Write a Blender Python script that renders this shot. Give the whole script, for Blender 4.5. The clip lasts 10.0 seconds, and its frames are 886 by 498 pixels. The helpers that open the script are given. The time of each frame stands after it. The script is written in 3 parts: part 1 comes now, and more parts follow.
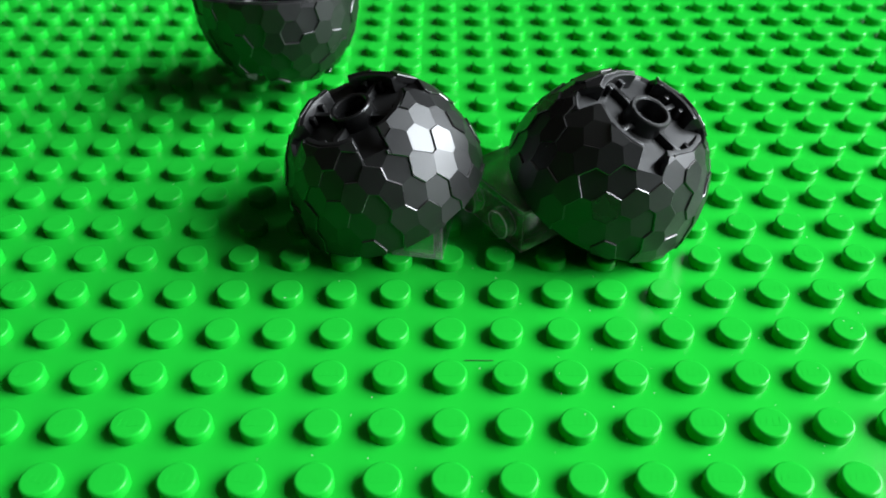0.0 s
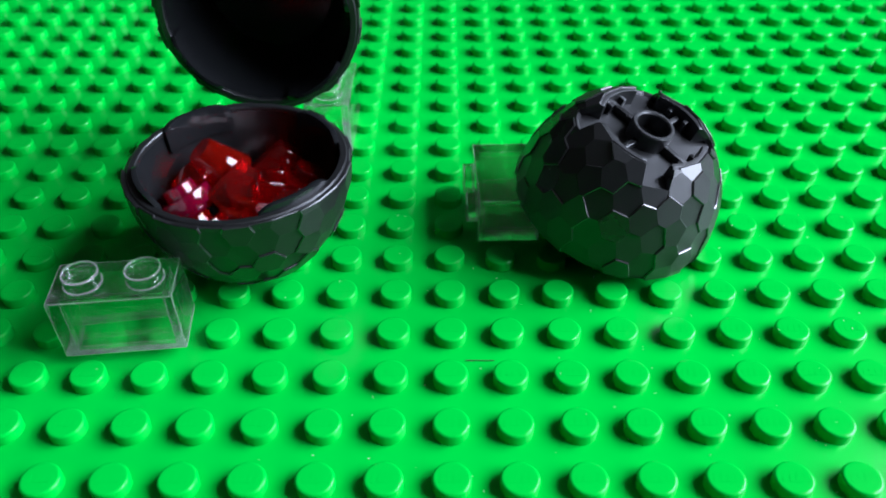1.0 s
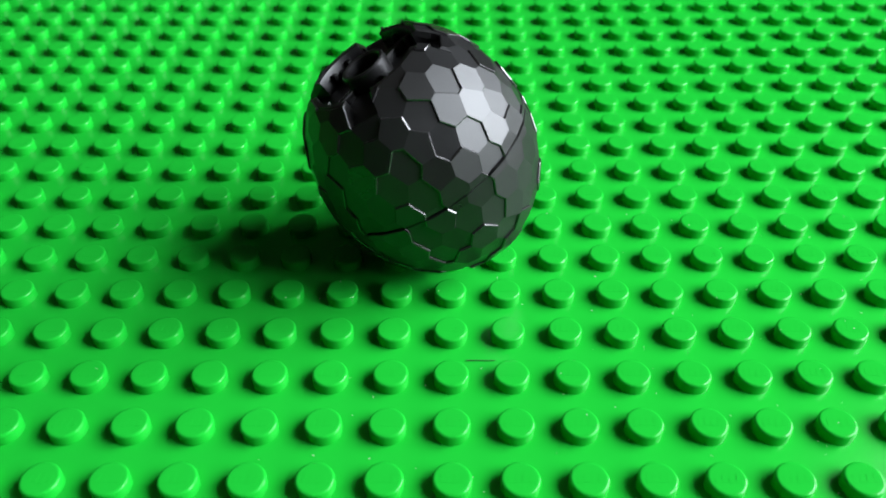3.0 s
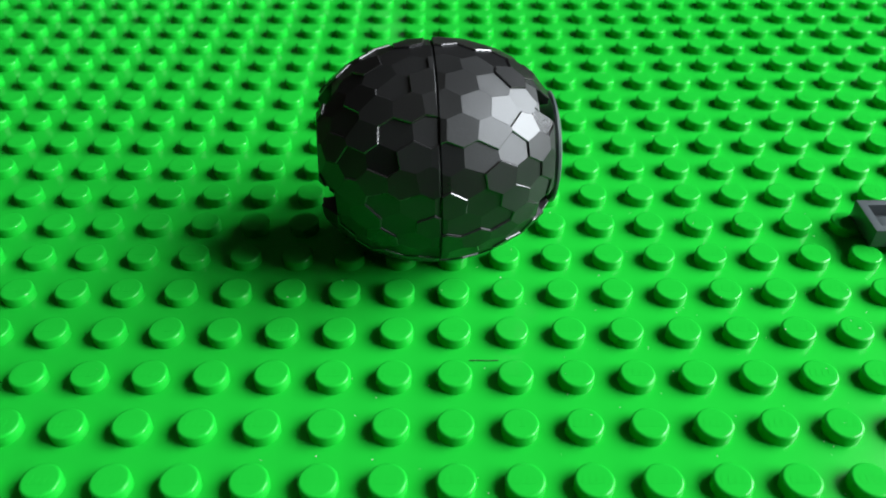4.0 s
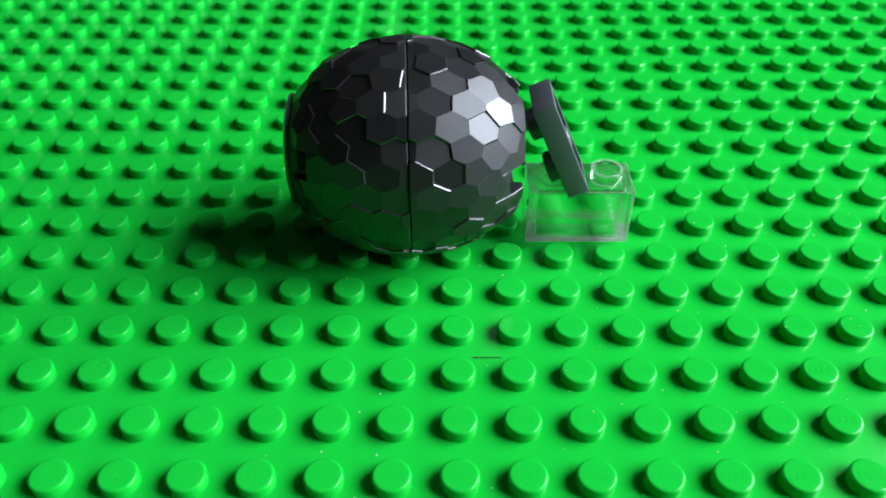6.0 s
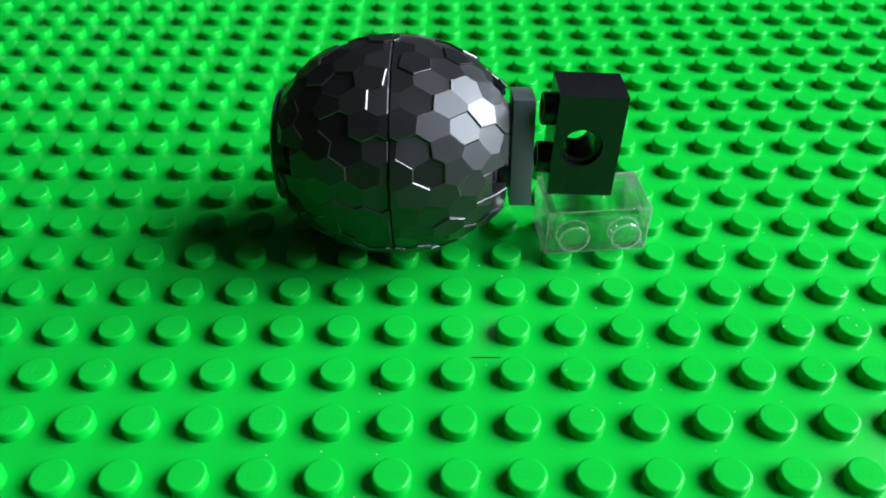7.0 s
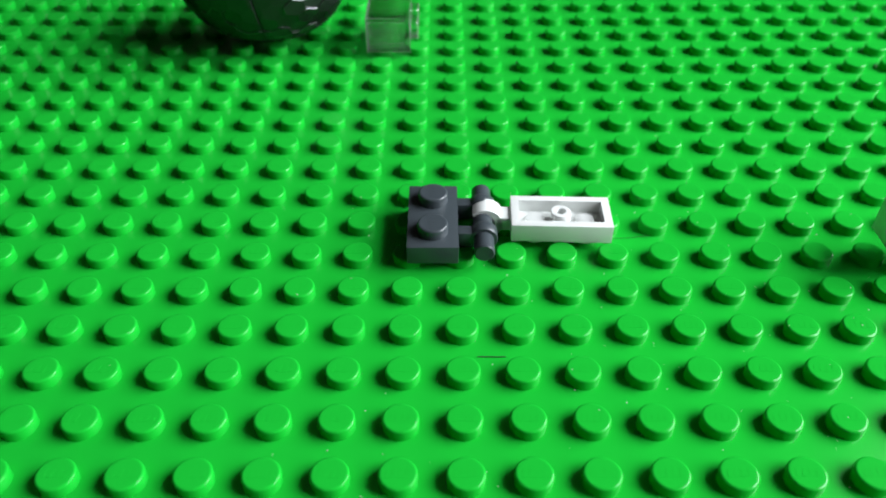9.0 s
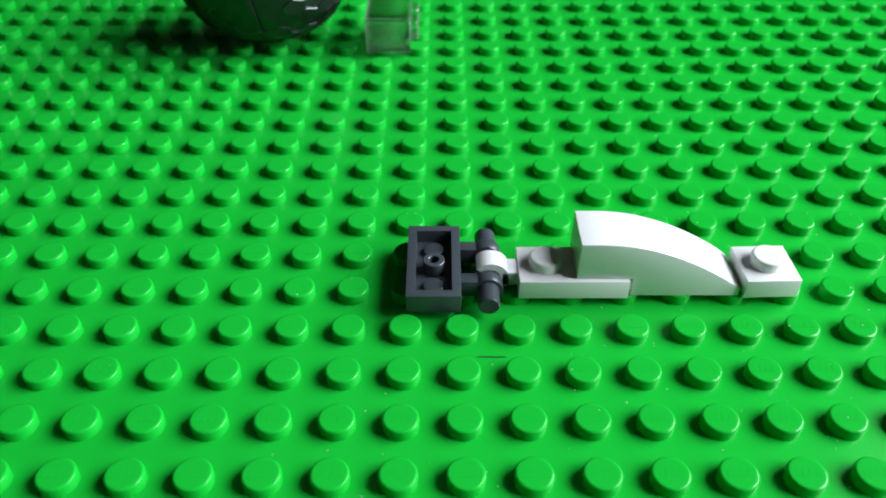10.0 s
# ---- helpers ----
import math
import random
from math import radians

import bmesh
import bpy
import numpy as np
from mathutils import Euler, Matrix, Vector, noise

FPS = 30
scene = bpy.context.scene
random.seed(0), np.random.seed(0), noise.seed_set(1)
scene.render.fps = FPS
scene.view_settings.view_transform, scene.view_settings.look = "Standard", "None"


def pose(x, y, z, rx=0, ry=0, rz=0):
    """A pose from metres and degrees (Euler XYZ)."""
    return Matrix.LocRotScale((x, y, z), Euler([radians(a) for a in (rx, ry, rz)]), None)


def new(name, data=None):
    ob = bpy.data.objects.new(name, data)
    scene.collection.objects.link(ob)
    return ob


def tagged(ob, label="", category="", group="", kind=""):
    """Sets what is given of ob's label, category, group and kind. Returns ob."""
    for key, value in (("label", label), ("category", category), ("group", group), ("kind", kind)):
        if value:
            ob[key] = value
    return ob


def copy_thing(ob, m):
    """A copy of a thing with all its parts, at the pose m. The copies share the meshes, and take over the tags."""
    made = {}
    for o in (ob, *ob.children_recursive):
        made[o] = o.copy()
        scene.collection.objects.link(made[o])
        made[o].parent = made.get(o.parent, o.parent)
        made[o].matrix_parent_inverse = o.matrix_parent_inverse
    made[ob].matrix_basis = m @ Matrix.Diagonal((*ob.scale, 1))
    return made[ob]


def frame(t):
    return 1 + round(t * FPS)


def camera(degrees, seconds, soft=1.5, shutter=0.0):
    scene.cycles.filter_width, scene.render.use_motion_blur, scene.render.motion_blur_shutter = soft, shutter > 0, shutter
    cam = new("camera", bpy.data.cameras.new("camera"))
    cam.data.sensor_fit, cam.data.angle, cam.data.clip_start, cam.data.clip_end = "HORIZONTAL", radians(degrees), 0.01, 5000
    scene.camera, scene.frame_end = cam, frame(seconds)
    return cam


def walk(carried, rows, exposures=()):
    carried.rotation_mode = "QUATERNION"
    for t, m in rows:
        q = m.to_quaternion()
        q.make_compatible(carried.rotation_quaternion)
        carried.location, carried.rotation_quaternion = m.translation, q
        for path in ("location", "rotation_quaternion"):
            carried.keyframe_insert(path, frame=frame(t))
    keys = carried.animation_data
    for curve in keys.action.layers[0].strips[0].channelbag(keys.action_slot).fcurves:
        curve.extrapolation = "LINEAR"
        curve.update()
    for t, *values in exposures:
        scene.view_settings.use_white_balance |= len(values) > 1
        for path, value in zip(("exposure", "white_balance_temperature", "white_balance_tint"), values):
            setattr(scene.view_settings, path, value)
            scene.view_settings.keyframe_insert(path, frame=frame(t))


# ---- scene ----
import itertools

cam = camera(59.24, 10.0, soft=1.8)
cam.data.dof.use_dof, cam.data.dof.focus_distance, cam.data.dof.aperture_fstop = True, 0.112, 28
CAM = [
    (0, -0.00091, -0.05182, 0.08085, 49.591, 0.014, -0.044),
    (0.5, -0.00088, -0.05181, 0.08084, 49.592, 0.024, -0.032),
    (1, -0.00115, -0.05189, 0.08075, 49.658, -0.027, -0.098),
    (1.5, -0.00101, -0.05178, 0.08088, 49.524, 0.030, 0.060),
    (2, -0.00097, -0.05196, 0.08078, 49.650, 0.037, 0.035),
    (2.5, -0.00096, -0.05195, 0.08084, 49.622, 0.042, 0.043),
    (4, -0.00166, -0.05103, 0.08025, 49.488, -0.039, -0.079),
    (4.5, -0.00204, -0.05111, 0.08034, 49.332, -0.056, 0.036),
    (5, -0.00202, -0.05115, 0.08029, 49.358, -0.054, 0.052),
    (5.5, -0.00203, -0.05161, 0.08048, 49.449, -0.054, 0.038),
    (7, -0.00211, -0.05244, 0.08090, 49.596, -0.042, -0.136),
    (7.5, -0.00215, -0.05249, 0.08093, 49.600, -0.054, -0.156),
    (8, -0.00302, -0.05244, 0.08084, 49.593, -0.112, -0.107),
    (8.5, -0.00299, -0.05255, 0.08051, 49.742, -0.102, -0.150),
    (10, -0.00300, -0.05256, 0.08051, 49.742, -0.106, -0.151),
]
EXPOSURE = [
    (0, 0.03, 6480, 9), (0.8, 0.03, 6480, 9), (0.9, 0.1, 5800, 15), (1.0, 0.15, 5650, 17), (1.2, 0.13, 5700, 16), (1.3, 0.1, 6050, 12), (1.5, 0.1, 6050, 12), (1.8, 0.05, 6400, 10), (2.1, 0.05, 6420, 10), (2.3, 0.05, 5800, 16), (2.5, 0.02, 5850, 16),
    (2.7, -0.03, 6500, 10), (3.8, -0.03, 5850, 15), (3.9, -0.05, 5950, 14), (4.0, -0.08, 6480, 9), (4.5, -0.11, 6480, 9), (4.6, -0.08, 6480, 9), (5.0, -0.08, 6520, 9), (5.2, -0.05, 6500, 9), (5.3, 0.0, 5900, 15), (5.7, 0.0, 5900, 15), (6.7, -0.05, 6500, 10),
    (6.8, -0.05, 6500, 10), (6.9, 0.0, 6050, 12), (7.5, 0.0, 6000, 12), (7.8, -0.08, 6150, 11), (7.9, -0.12, 6250, 11), (8.0, -0.2, 6480, 9), (8.2, -0.23, 6450, 10), (8.5, -0.23, 6000, 14), (8.8, -0.26, 6300, 11), (9.0, -0.28, 6380, 10), (9.5, -0.3, 6150, 13), (10, -0.32, 6150, 13),
]
walk(cam, [(t, pose(*row)) for t, *row in CAM], EXPOSURE)

# ---- light: a window in the east wall, dim overcast sky behind it ----
world = bpy.data.worlds.new("overcast")
scene.world = world
world.use_nodes = True
sky = world.node_tree.nodes.new("ShaderNodeTexSky")
sky.sky_type, sky.sun_disc = "NISHITA", False
sky.sun_elevation, sky.sun_rotation = radians(30), radians(90)
world.node_tree.links.new(sky.outputs[0], world.node_tree.nodes["Background"].inputs[0])
world.node_tree.nodes["Background"].inputs[1].default_value = 0.1
WINDOW = (0.76, 0.07, 0.60)
lamp_data = bpy.data.lights.new("window_light", "AREA")
lamp_data.shape, lamp_data.size, lamp_data.size_y = "RECTANGLE", 0.82, 0.8
lamp_data.energy, lamp_data.color = 43.5, (0.93, 0.97, 1.0)
lamp = new("window_light", lamp_data)
lamp.matrix_world = Matrix.Translation(WINDOW) @ pose(0, 0, 0, 0, 90, 0) @ pose(0, 0, 0, 0, 0, 90)


# ---- materials ----
def plastic(name, color, rough=0.3, bump=0.02, metallic=0.0, spread=0.06, scale=900.0, coat=0.0, scratch=0.06, specular=0.5, vary=0.0):
    m = bpy.data.materials.new(name)
    m.use_nodes = True
    n, l = m.node_tree.nodes, m.node_tree.links
    b = n["Principled BSDF"]
    b.inputs["Metallic"].default_value = metallic
    b.inputs["Coat Weight"].default_value = coat
    b.inputs["Specular IOR Level"].default_value = specular
    co = n.new("ShaderNodeTexCoord")
    big = n.new("ShaderNodeTexNoise")
    big.inputs["Scale"].default_value = scale * 0.06
    big.inputs["Detail"].default_value = 5
    fine = n.new("ShaderNodeTexNoise")
    fine.inputs["Scale"].default_value = scale * 3
    fine.inputs["Detail"].default_value = 3
    l.new(co.outputs["Object"], big.inputs["Vector"])
    l.new(co.outputs["Object"], fine.inputs["Vector"])
    ramp = n.new("ShaderNodeMix")
    ramp.data_type = "RGBA"
    ramp.inputs["A"].default_value = (*[c * (1 - spread) for c in color], 1)
    ramp.inputs["B"].default_value = (*[min(1, c * (1 + spread)) for c in color], 1)
    l.new(big.outputs["Fac"], ramp.inputs["Factor"])
    l.new(ramp.outputs["Result"], b.inputs["Base Color"])
    r = n.new("ShaderNodeMapRange")
    r.inputs["To Min"].default_value = rough - scratch
    r.inputs["To Max"].default_value = rough + scratch
    l.new(big.outputs["Fac"], r.inputs["Value"])
    if vary:
        info, add, grain = n.new("ShaderNodeObjectInfo"), n.new("ShaderNodeMath"), n.new("ShaderNodeMapRange")
        grain.inputs["To Min"].default_value, grain.inputs["To Max"].default_value = -vary, vary
        l.new(info.outputs["Random"], grain.inputs["Value"])
        l.new(r.outputs["Result"], add.inputs[0])
        l.new(grain.outputs["Result"], add.inputs[1])
        l.new(add.outputs[0], b.inputs["Roughness"])
    else:
        l.new(r.outputs["Result"], b.inputs["Roughness"])
    bp = n.new("ShaderNodeBump")
    bp.inputs["Strength"].default_value = bump
    bp.inputs["Distance"].default_value = 0.0002
    l.new(fine.outputs["Fac"], bp.inputs["Height"])
    l.new(bp.outputs["Normal"], b.inputs["Normal"])
    return m


def clear_plastic(name, tint, through_share, ior=1.5, rough=0.0, body=0.0):
    """See-through plastic: light passes straight and bent, with gloss on top."""
    m = bpy.data.materials.new(name)
    m.use_nodes = True
    n, l = m.node_tree.nodes, m.node_tree.links
    n.remove(n["Principled BSDF"])
    out = n["Material Output"]
    clear = n.new("ShaderNodeBsdfTransparent")
    clear.inputs[0].default_value = (*tint, 1)
    glass = n.new("ShaderNodeBsdfGlass")
    glass.inputs["Color"].default_value = (*tint, 1)
    glass.inputs["IOR"].default_value = ior
    glass.inputs["Roughness"].default_value = rough
    gloss = n.new("ShaderNodeBsdfGlossy")
    gloss.inputs["Roughness"].default_value = 0.04
    face = n.new("ShaderNodeLayerWeight")
    face.inputs["Blend"].default_value = 0.5
    steep = n.new("ShaderNodeMath")
    steep.operation = "POWER"
    steep.inputs[1].default_value = 4.2
    l.new(face.outputs["Facing"], steep.inputs[0])
    fres = n.new("ShaderNodeMapRange")
    fres.inputs["To Min"].default_value, fres.inputs["To Max"].default_value = 0.045, 0.9
    l.new(steep.outputs[0], fres.inputs["Value"])
    mix = n.new("ShaderNodeMixShader")
    mix.inputs[0].default_value = through_share
    l.new(glass.outputs[0], mix.inputs[1])
    l.new(clear.outputs[0], mix.inputs[2])
    top = n.new("ShaderNodeMixShader")
    l.new(fres.outputs[0], top.inputs[0])
    if body:
        milk, lit, cloud = n.new("ShaderNodeBsdfTranslucent"), n.new("ShaderNodeBsdfDiffuse"), n.new("ShaderNodeMixShader")
        milk.inputs["Color"].default_value = lit.inputs["Color"].default_value = (*tint, 1)
        l.new(milk.outputs[0], cloud.inputs[1])
        l.new(lit.outputs[0], cloud.inputs[2])
        inner = n.new("ShaderNodeMixShader")
        inner.inputs[0].default_value = body
        l.new(mix.outputs[0], inner.inputs[1])
        l.new(cloud.outputs[0], inner.inputs[2])
        mix = inner
    l.new(mix.outputs[0], top.inputs[1])
    l.new(gloss.outputs[0], top.inputs[2])
    l.new(top.outputs[0], out.inputs["Surface"])
    return m


GREEN = plastic("green_plastic", (0.010, 0.37, 0.027), 0.19, 0.03, spread=0.07, scale=300, specular=0.2)
SHELL = plastic("dark_metallic_plastic", (0.060, 0.062, 0.064), 0.37, 0.14, metallic=0.9, spread=0.2, scale=1500, scratch=0.08, vary=0.10)
# paler shell colour that paints the window's glint onto the facet steps
STEP_GLINT = plastic("step_glint_plastic", (0.105, 0.105, 0.11), 0.26, 0.05, metallic=0.9, spread=0.3, scale=1500)
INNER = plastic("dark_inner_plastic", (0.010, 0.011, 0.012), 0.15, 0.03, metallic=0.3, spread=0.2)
GREY = plastic("dark_grey_plastic", (0.066, 0.080, 0.085), 0.36, 0.03)
SLATE = plastic("slate_plastic", (0.042, 0.053, 0.060), 0.34, 0.03)
STONE = plastic("light_grey_plastic", (0.066, 0.086, 0.087), 0.30, 0.03)
BLACK = plastic("black_plastic", (0.006, 0.006, 0.007), 0.28, 0.03, spread=0.3)
WHITE = plastic("white_plastic", (0.68, 0.70, 0.68), 0.32, 0.03, spread=0.03)
CLEAR = clear_plastic("clear_plastic", (0.98, 1.0, 0.99), 0.32)
# cloudy pale mix; its colour stands for light caught in clear edges
CLEAR_GLINT = clear_plastic("clear_plastic_glint", (0.97, 1.0, 0.985), 0.5, body=0.2)
RED = clear_plastic("red_clear_plastic", (0.74, 0.005, 0.005), 0.6, body=0.09)
ORANGE = clear_plastic("orange_clear_plastic", (0.85, 0.022, 0.006), 0.6, body=0.12)
PINK = clear_plastic("magenta_clear_plastic", (0.55, 0.006, 0.07), 0.55, body=0.25)
CEILING = plastic("ceiling_paint", (0.10, 0.085, 0.065), 0.9, 0.2, spread=0.05, scale=20)
WALL = plastic("wall_paint", (0.045, 0.036, 0.028), 0.85, 0.2, spread=0.05, scale=20)
WOOD = plastic("table_wood", (0.11, 0.065, 0.036), 0.5, 0.1, spread=0.3, scale=40)
DARK = plastic("dark_thread", (0.006, 0.05, 0.01), 0.7, 0.0)
DUST = plastic("pale_dust", (0.5, 0.55, 0.45), 0.9, 0.0)

# ---- mesh helpers (millimetres in, metres out) ----
MM = 0.001


def mesh_of(bm, name, smooth=False):
    bmesh.ops.scale(bm, vec=(MM, MM, MM), verts=bm.verts)
    me = bpy.data.meshes.new(name)
    bm.normal_update()
    bm.to_mesh(me)
    bm.free()
    if smooth:
        me.shade_smooth()
        me.set_sharp_from_angle(angle=radians(35))
    return me


def part(name, bm, material, parent, label="", smooth=True):
    ob = new(name, mesh_of(bm, name, smooth))
    ob.data.materials.append(material)
    if parent:
        ob.parent = parent
    return tagged(ob, label)


def thing(name, label, category, group=""):
    return tagged(new(name), label, category, group)


def box(bm, x0, x1, y0, y1, z0, z1, bevel=0.15):
    made = bmesh.ops.create_cube(bm, size=1.0)["verts"]
    for v in made:
        v.co = Vector(((x0 + x1) / 2 + v.co.x * (x1 - x0), (y0 + y1) / 2 + v.co.y * (y1 - y0), (z0 + z1) / 2 + v.co.z * (z1 - z0)))
    if bevel:
        edges = {e for v in made for e in v.link_edges}
        bmesh.ops.bevel(bm, geom=list(edges), offset=bevel, segments=2, profile=0.6, affect="EDGES")
    return bm


def lathe(bm, profile, n=32, at=(0, 0, 0), turn=None):
    """A surface turned round z from (radius, height) pairs; radius 0 closes it."""
    rings = []
    for r, z in profile:
        if r < 1e-6:
            rings.append([bm.verts.new((0, 0, z))])
        else:
            rings.append([bm.verts.new((r * math.cos(2 * math.pi * k / n), r * math.sin(2 * math.pi * k / n), z)) for k in range(n)])
    for a, b in zip(rings, rings[1:]):
        for k in range(n):
            q = [a[k % len(a)], a[(k + 1) % len(a)], b[(k + 1) % len(b)], b[k % len(b)]]
            q = list(dict.fromkeys(q))
            if len(q) > 2:
                bm.faces.new(q)
    m = Matrix.Translation(at) @ (turn if turn else Matrix())
    for ring in rings:
        for v in ring:
            v.co = m @ v.co
    return bm


STUD_R, STUD_H = 2.37, 1.7


def add_stud(bm, x, y, z, n=28, marks=True, hollow=False):
    r, h = STUD_R, STUD_H
    if hollow:
        lathe(bm, [(r, -0.1), (r, h - 0.15), (r - 0.15, h), (1.75, h), (1.6, h - 0.1), (1.6, 0.05), (0, 0.05)], n, (x, y, z))
    else:
        lathe(bm, [(r, -0.1), (r, h - 0.32), (r - 0.04, h - 0.18), (r - 0.12, h - 0.08), (r - 0.24, h - 0.02), (r - 0.36, h), (r - 0.5, h), (0, h)], n, (x, y, z))
    if marks and not hollow:
        for k, w in enumerate((0.42, 0.5, 0.55, 0.5)):
            cx = x + (k - 1.5) * 0.82
            lo, hi = y - 0.62 + 0.1 * (k % 2), y + 0.62
            vs = [bm.verts.new((cx + sx * w / 2 + sy * 0.12, lo if sy < 0 else hi, z + h + dz)) for dz in (-0.05, 0.018) for sx, sy in ((-1, -1), (1, -1), (1, 1), (-1, 1))]
            for f in ((4, 5, 6, 7), (0, 1, 5, 4), (1, 2, 6, 5), (2, 3, 7, 6), (3, 0, 4, 7)):
                bm.faces.new([vs[i] for i in f])


def hollow_box(lx, ly, lz, wall=1.3, roof=1.0, bevel=0.13):
    """A moulded body, open below: outer block and inner cavity as one skin."""
    bm = bmesh.new()

    def loop(hx, hy, z):
        return [bm.verts.new((sx * hx, sy * hy, z)) for sx, sy in ((-1, -1), (1, -1), (1, 1), (-1, 1))]

    a, b = loop(lx / 2, ly / 2, lz), loop(lx / 2, ly / 2, 0)
    c, d = loop(lx / 2 - wall, ly / 2 - wall, 0), loop(lx / 2 - wall, ly / 2 - wall, lz - roof)
    bm.faces.new(a)
    for p, q in ((a, b), (b, c), (c, d)):
        for k in range(4):
            bm.faces.new([p[(k + 1) % 4], p[k], q[k], q[(k + 1) % 4]])
    bm.faces.new(d[::-1])
    bmesh.ops.recalc_face_normals(bm, faces=bm.faces)
    outer = [e for e in bm.edges if all(abs(abs(v.co.x) - lx / 2) < 1e-6 for v in e.verts)]
    bmesh.ops.bevel(bm, geom=outer, offset=bevel, segments=2, profile=0.6, affect="EDGES")
    return bm


# ---- room, table and green plate ----
def slab(name, x0, x1, y0, y1, z0, z1, material, label, category="", kind="structure"):
    bm = bmesh.new()
    box(bm, x0 * 1000, x1 * 1000, y0 * 1000, y1 * 1000, z0 * 1000, z1 * 1000, 0)
    ob = part(name, bm, material, None, "", smooth=False)
    return tagged(ob, label, category or name.split("_")[0], kind=kind)


def room():
    zt, zc = -0.75, 1.75
    slab("floor", -2.0, 0.87, -2.0, 2.0, zt - 0.1, zt, WOOD, "brown wooden floor of the room")
    slab("ceiling", -2.0, 0.87, -2.0, 2.0, zc, zc + 0.1, CEILING, "plain dim ceiling of the room")
    slab("wall_west", -2.1, -2.0, -2.0, 2.0, zt, zc, WALL, "plain dark brownish painted wall")
    slab("wall_north", -2.0, 0.87, 2.0, 2.1, zt, zc, WALL, "plain dark brownish painted wall")
    slab("wall_south", -2.0, 0.87, -2.1, -2.0, zt, zc, WALL, "plain dark brownish painted wall")
    wx, wy, wz = WINDOW
    hy, hz = 0.425, 0.415
    east = tagged(new("wall_east"), "dark brownish painted wall with a window opening", "wall", kind="structure")
    for y0, y1, z0, z1 in ((-2.0, wy - hy, zt, zc), (wy + hy, 2.0, zt, zc), (wy - hy, wy + hy, zt, wz - hz), (wy - hy, wy + hy, wz + hz, zc)):
        bm = bmesh.new()
        box(bm, 770, 870, y0 * 1000, y1 * 1000, z0 * 1000, z1 * 1000, 0)
        part("wall_section", bm, WALL, east, smooth=False)
    table = thing("table", "brown wooden table under the green plate", "table")
    bm = bmesh.new()
    box(bm, -600, 500, -400, 500, -38, -5.2, 3)
    part("tabletop", bm, WOOD, table)
    for x in (-550, 450):
        for y in (-350, 450):
            bm = bmesh.new()
            box(bm, x - 25, x + 25, y - 25, y + 25, -750, -38, 2)
            part("leg", bm, WOOD, table)


PITCH = 8.0


def green_plate():
    plate = tagged(new("baseplate"), "bright green plastic building baseplate covered in round studs", "baseplate", kind="structure")
    bm = bmesh.new()
    box(bm, -24.5 * PITCH, 23.5 * PITCH, -13.5 * PITCH, 34.5 * PITCH, -5.2, 0, 0.4)
    part("sheet", bm, GREEN, plate)
    return plate


def plate_studs(plate):
    near = [(i, j) for j in range(0, 14) for i in range(-10, 11)]
    taken = set(near)
    bm = bmesh.new()
    add_stud(bm, 0, 0, 0, n=28)
    me = mesh_of(bm, "stud", True)
    me.materials.append(GREEN)
    for i, j in near:
        ob = new("stud", me)
        ob.parent = plate
        ob.location = (i * PITCH * MM, j * PITCH * MM, 0)
    bm = bmesh.new()
    add_stud(bm, 0, 0, 0, n=20, marks=False)
    bm.verts.ensure_lookup_table()
    base = np.array([v.co[:] for v in bm.verts])
    bm.verts.index_update()
    faces = [[v.index for v in f.verts] for f in bm.faces]
    bm.free()
    verts, polys = [], []
    for j in range(-13, 35):
        for i in range(-24, 24):
            if (i, j) in taken:
                continue
            k = len(verts) * len(base)
            verts.append((base + (i * PITCH, j * PITCH, 0)) * MM)
            polys.extend([[a + k for a in f] for f in faces])
    me = bpy.data.meshes.new("outer_studs")
    me.from_pydata(np.concatenate(verts).tolist(), [], polys)
    me.shade_smooth()
    me.set_sharp_from_angle(angle=radians(35))
    me.materials.append(GREEN)
    ob = new("outer_studs", me)
    ob.parent = plate
    tagged(ob, "rows of further green studs", kind="stuff")


# ---- egg halves ----
EGG_R, EGG_H, EGG_CUT = 15.7, 19.0, 16.1
NOTCH_W, NOTCH_Z, FLOOR_Z = 2.0, 13.9, 13.5


def egg_radius(z, inset=0.0):
    return (EGG_R - inset) * math.sqrt(max(0.0, 1 - (z / (EGG_H - inset)) ** 2))


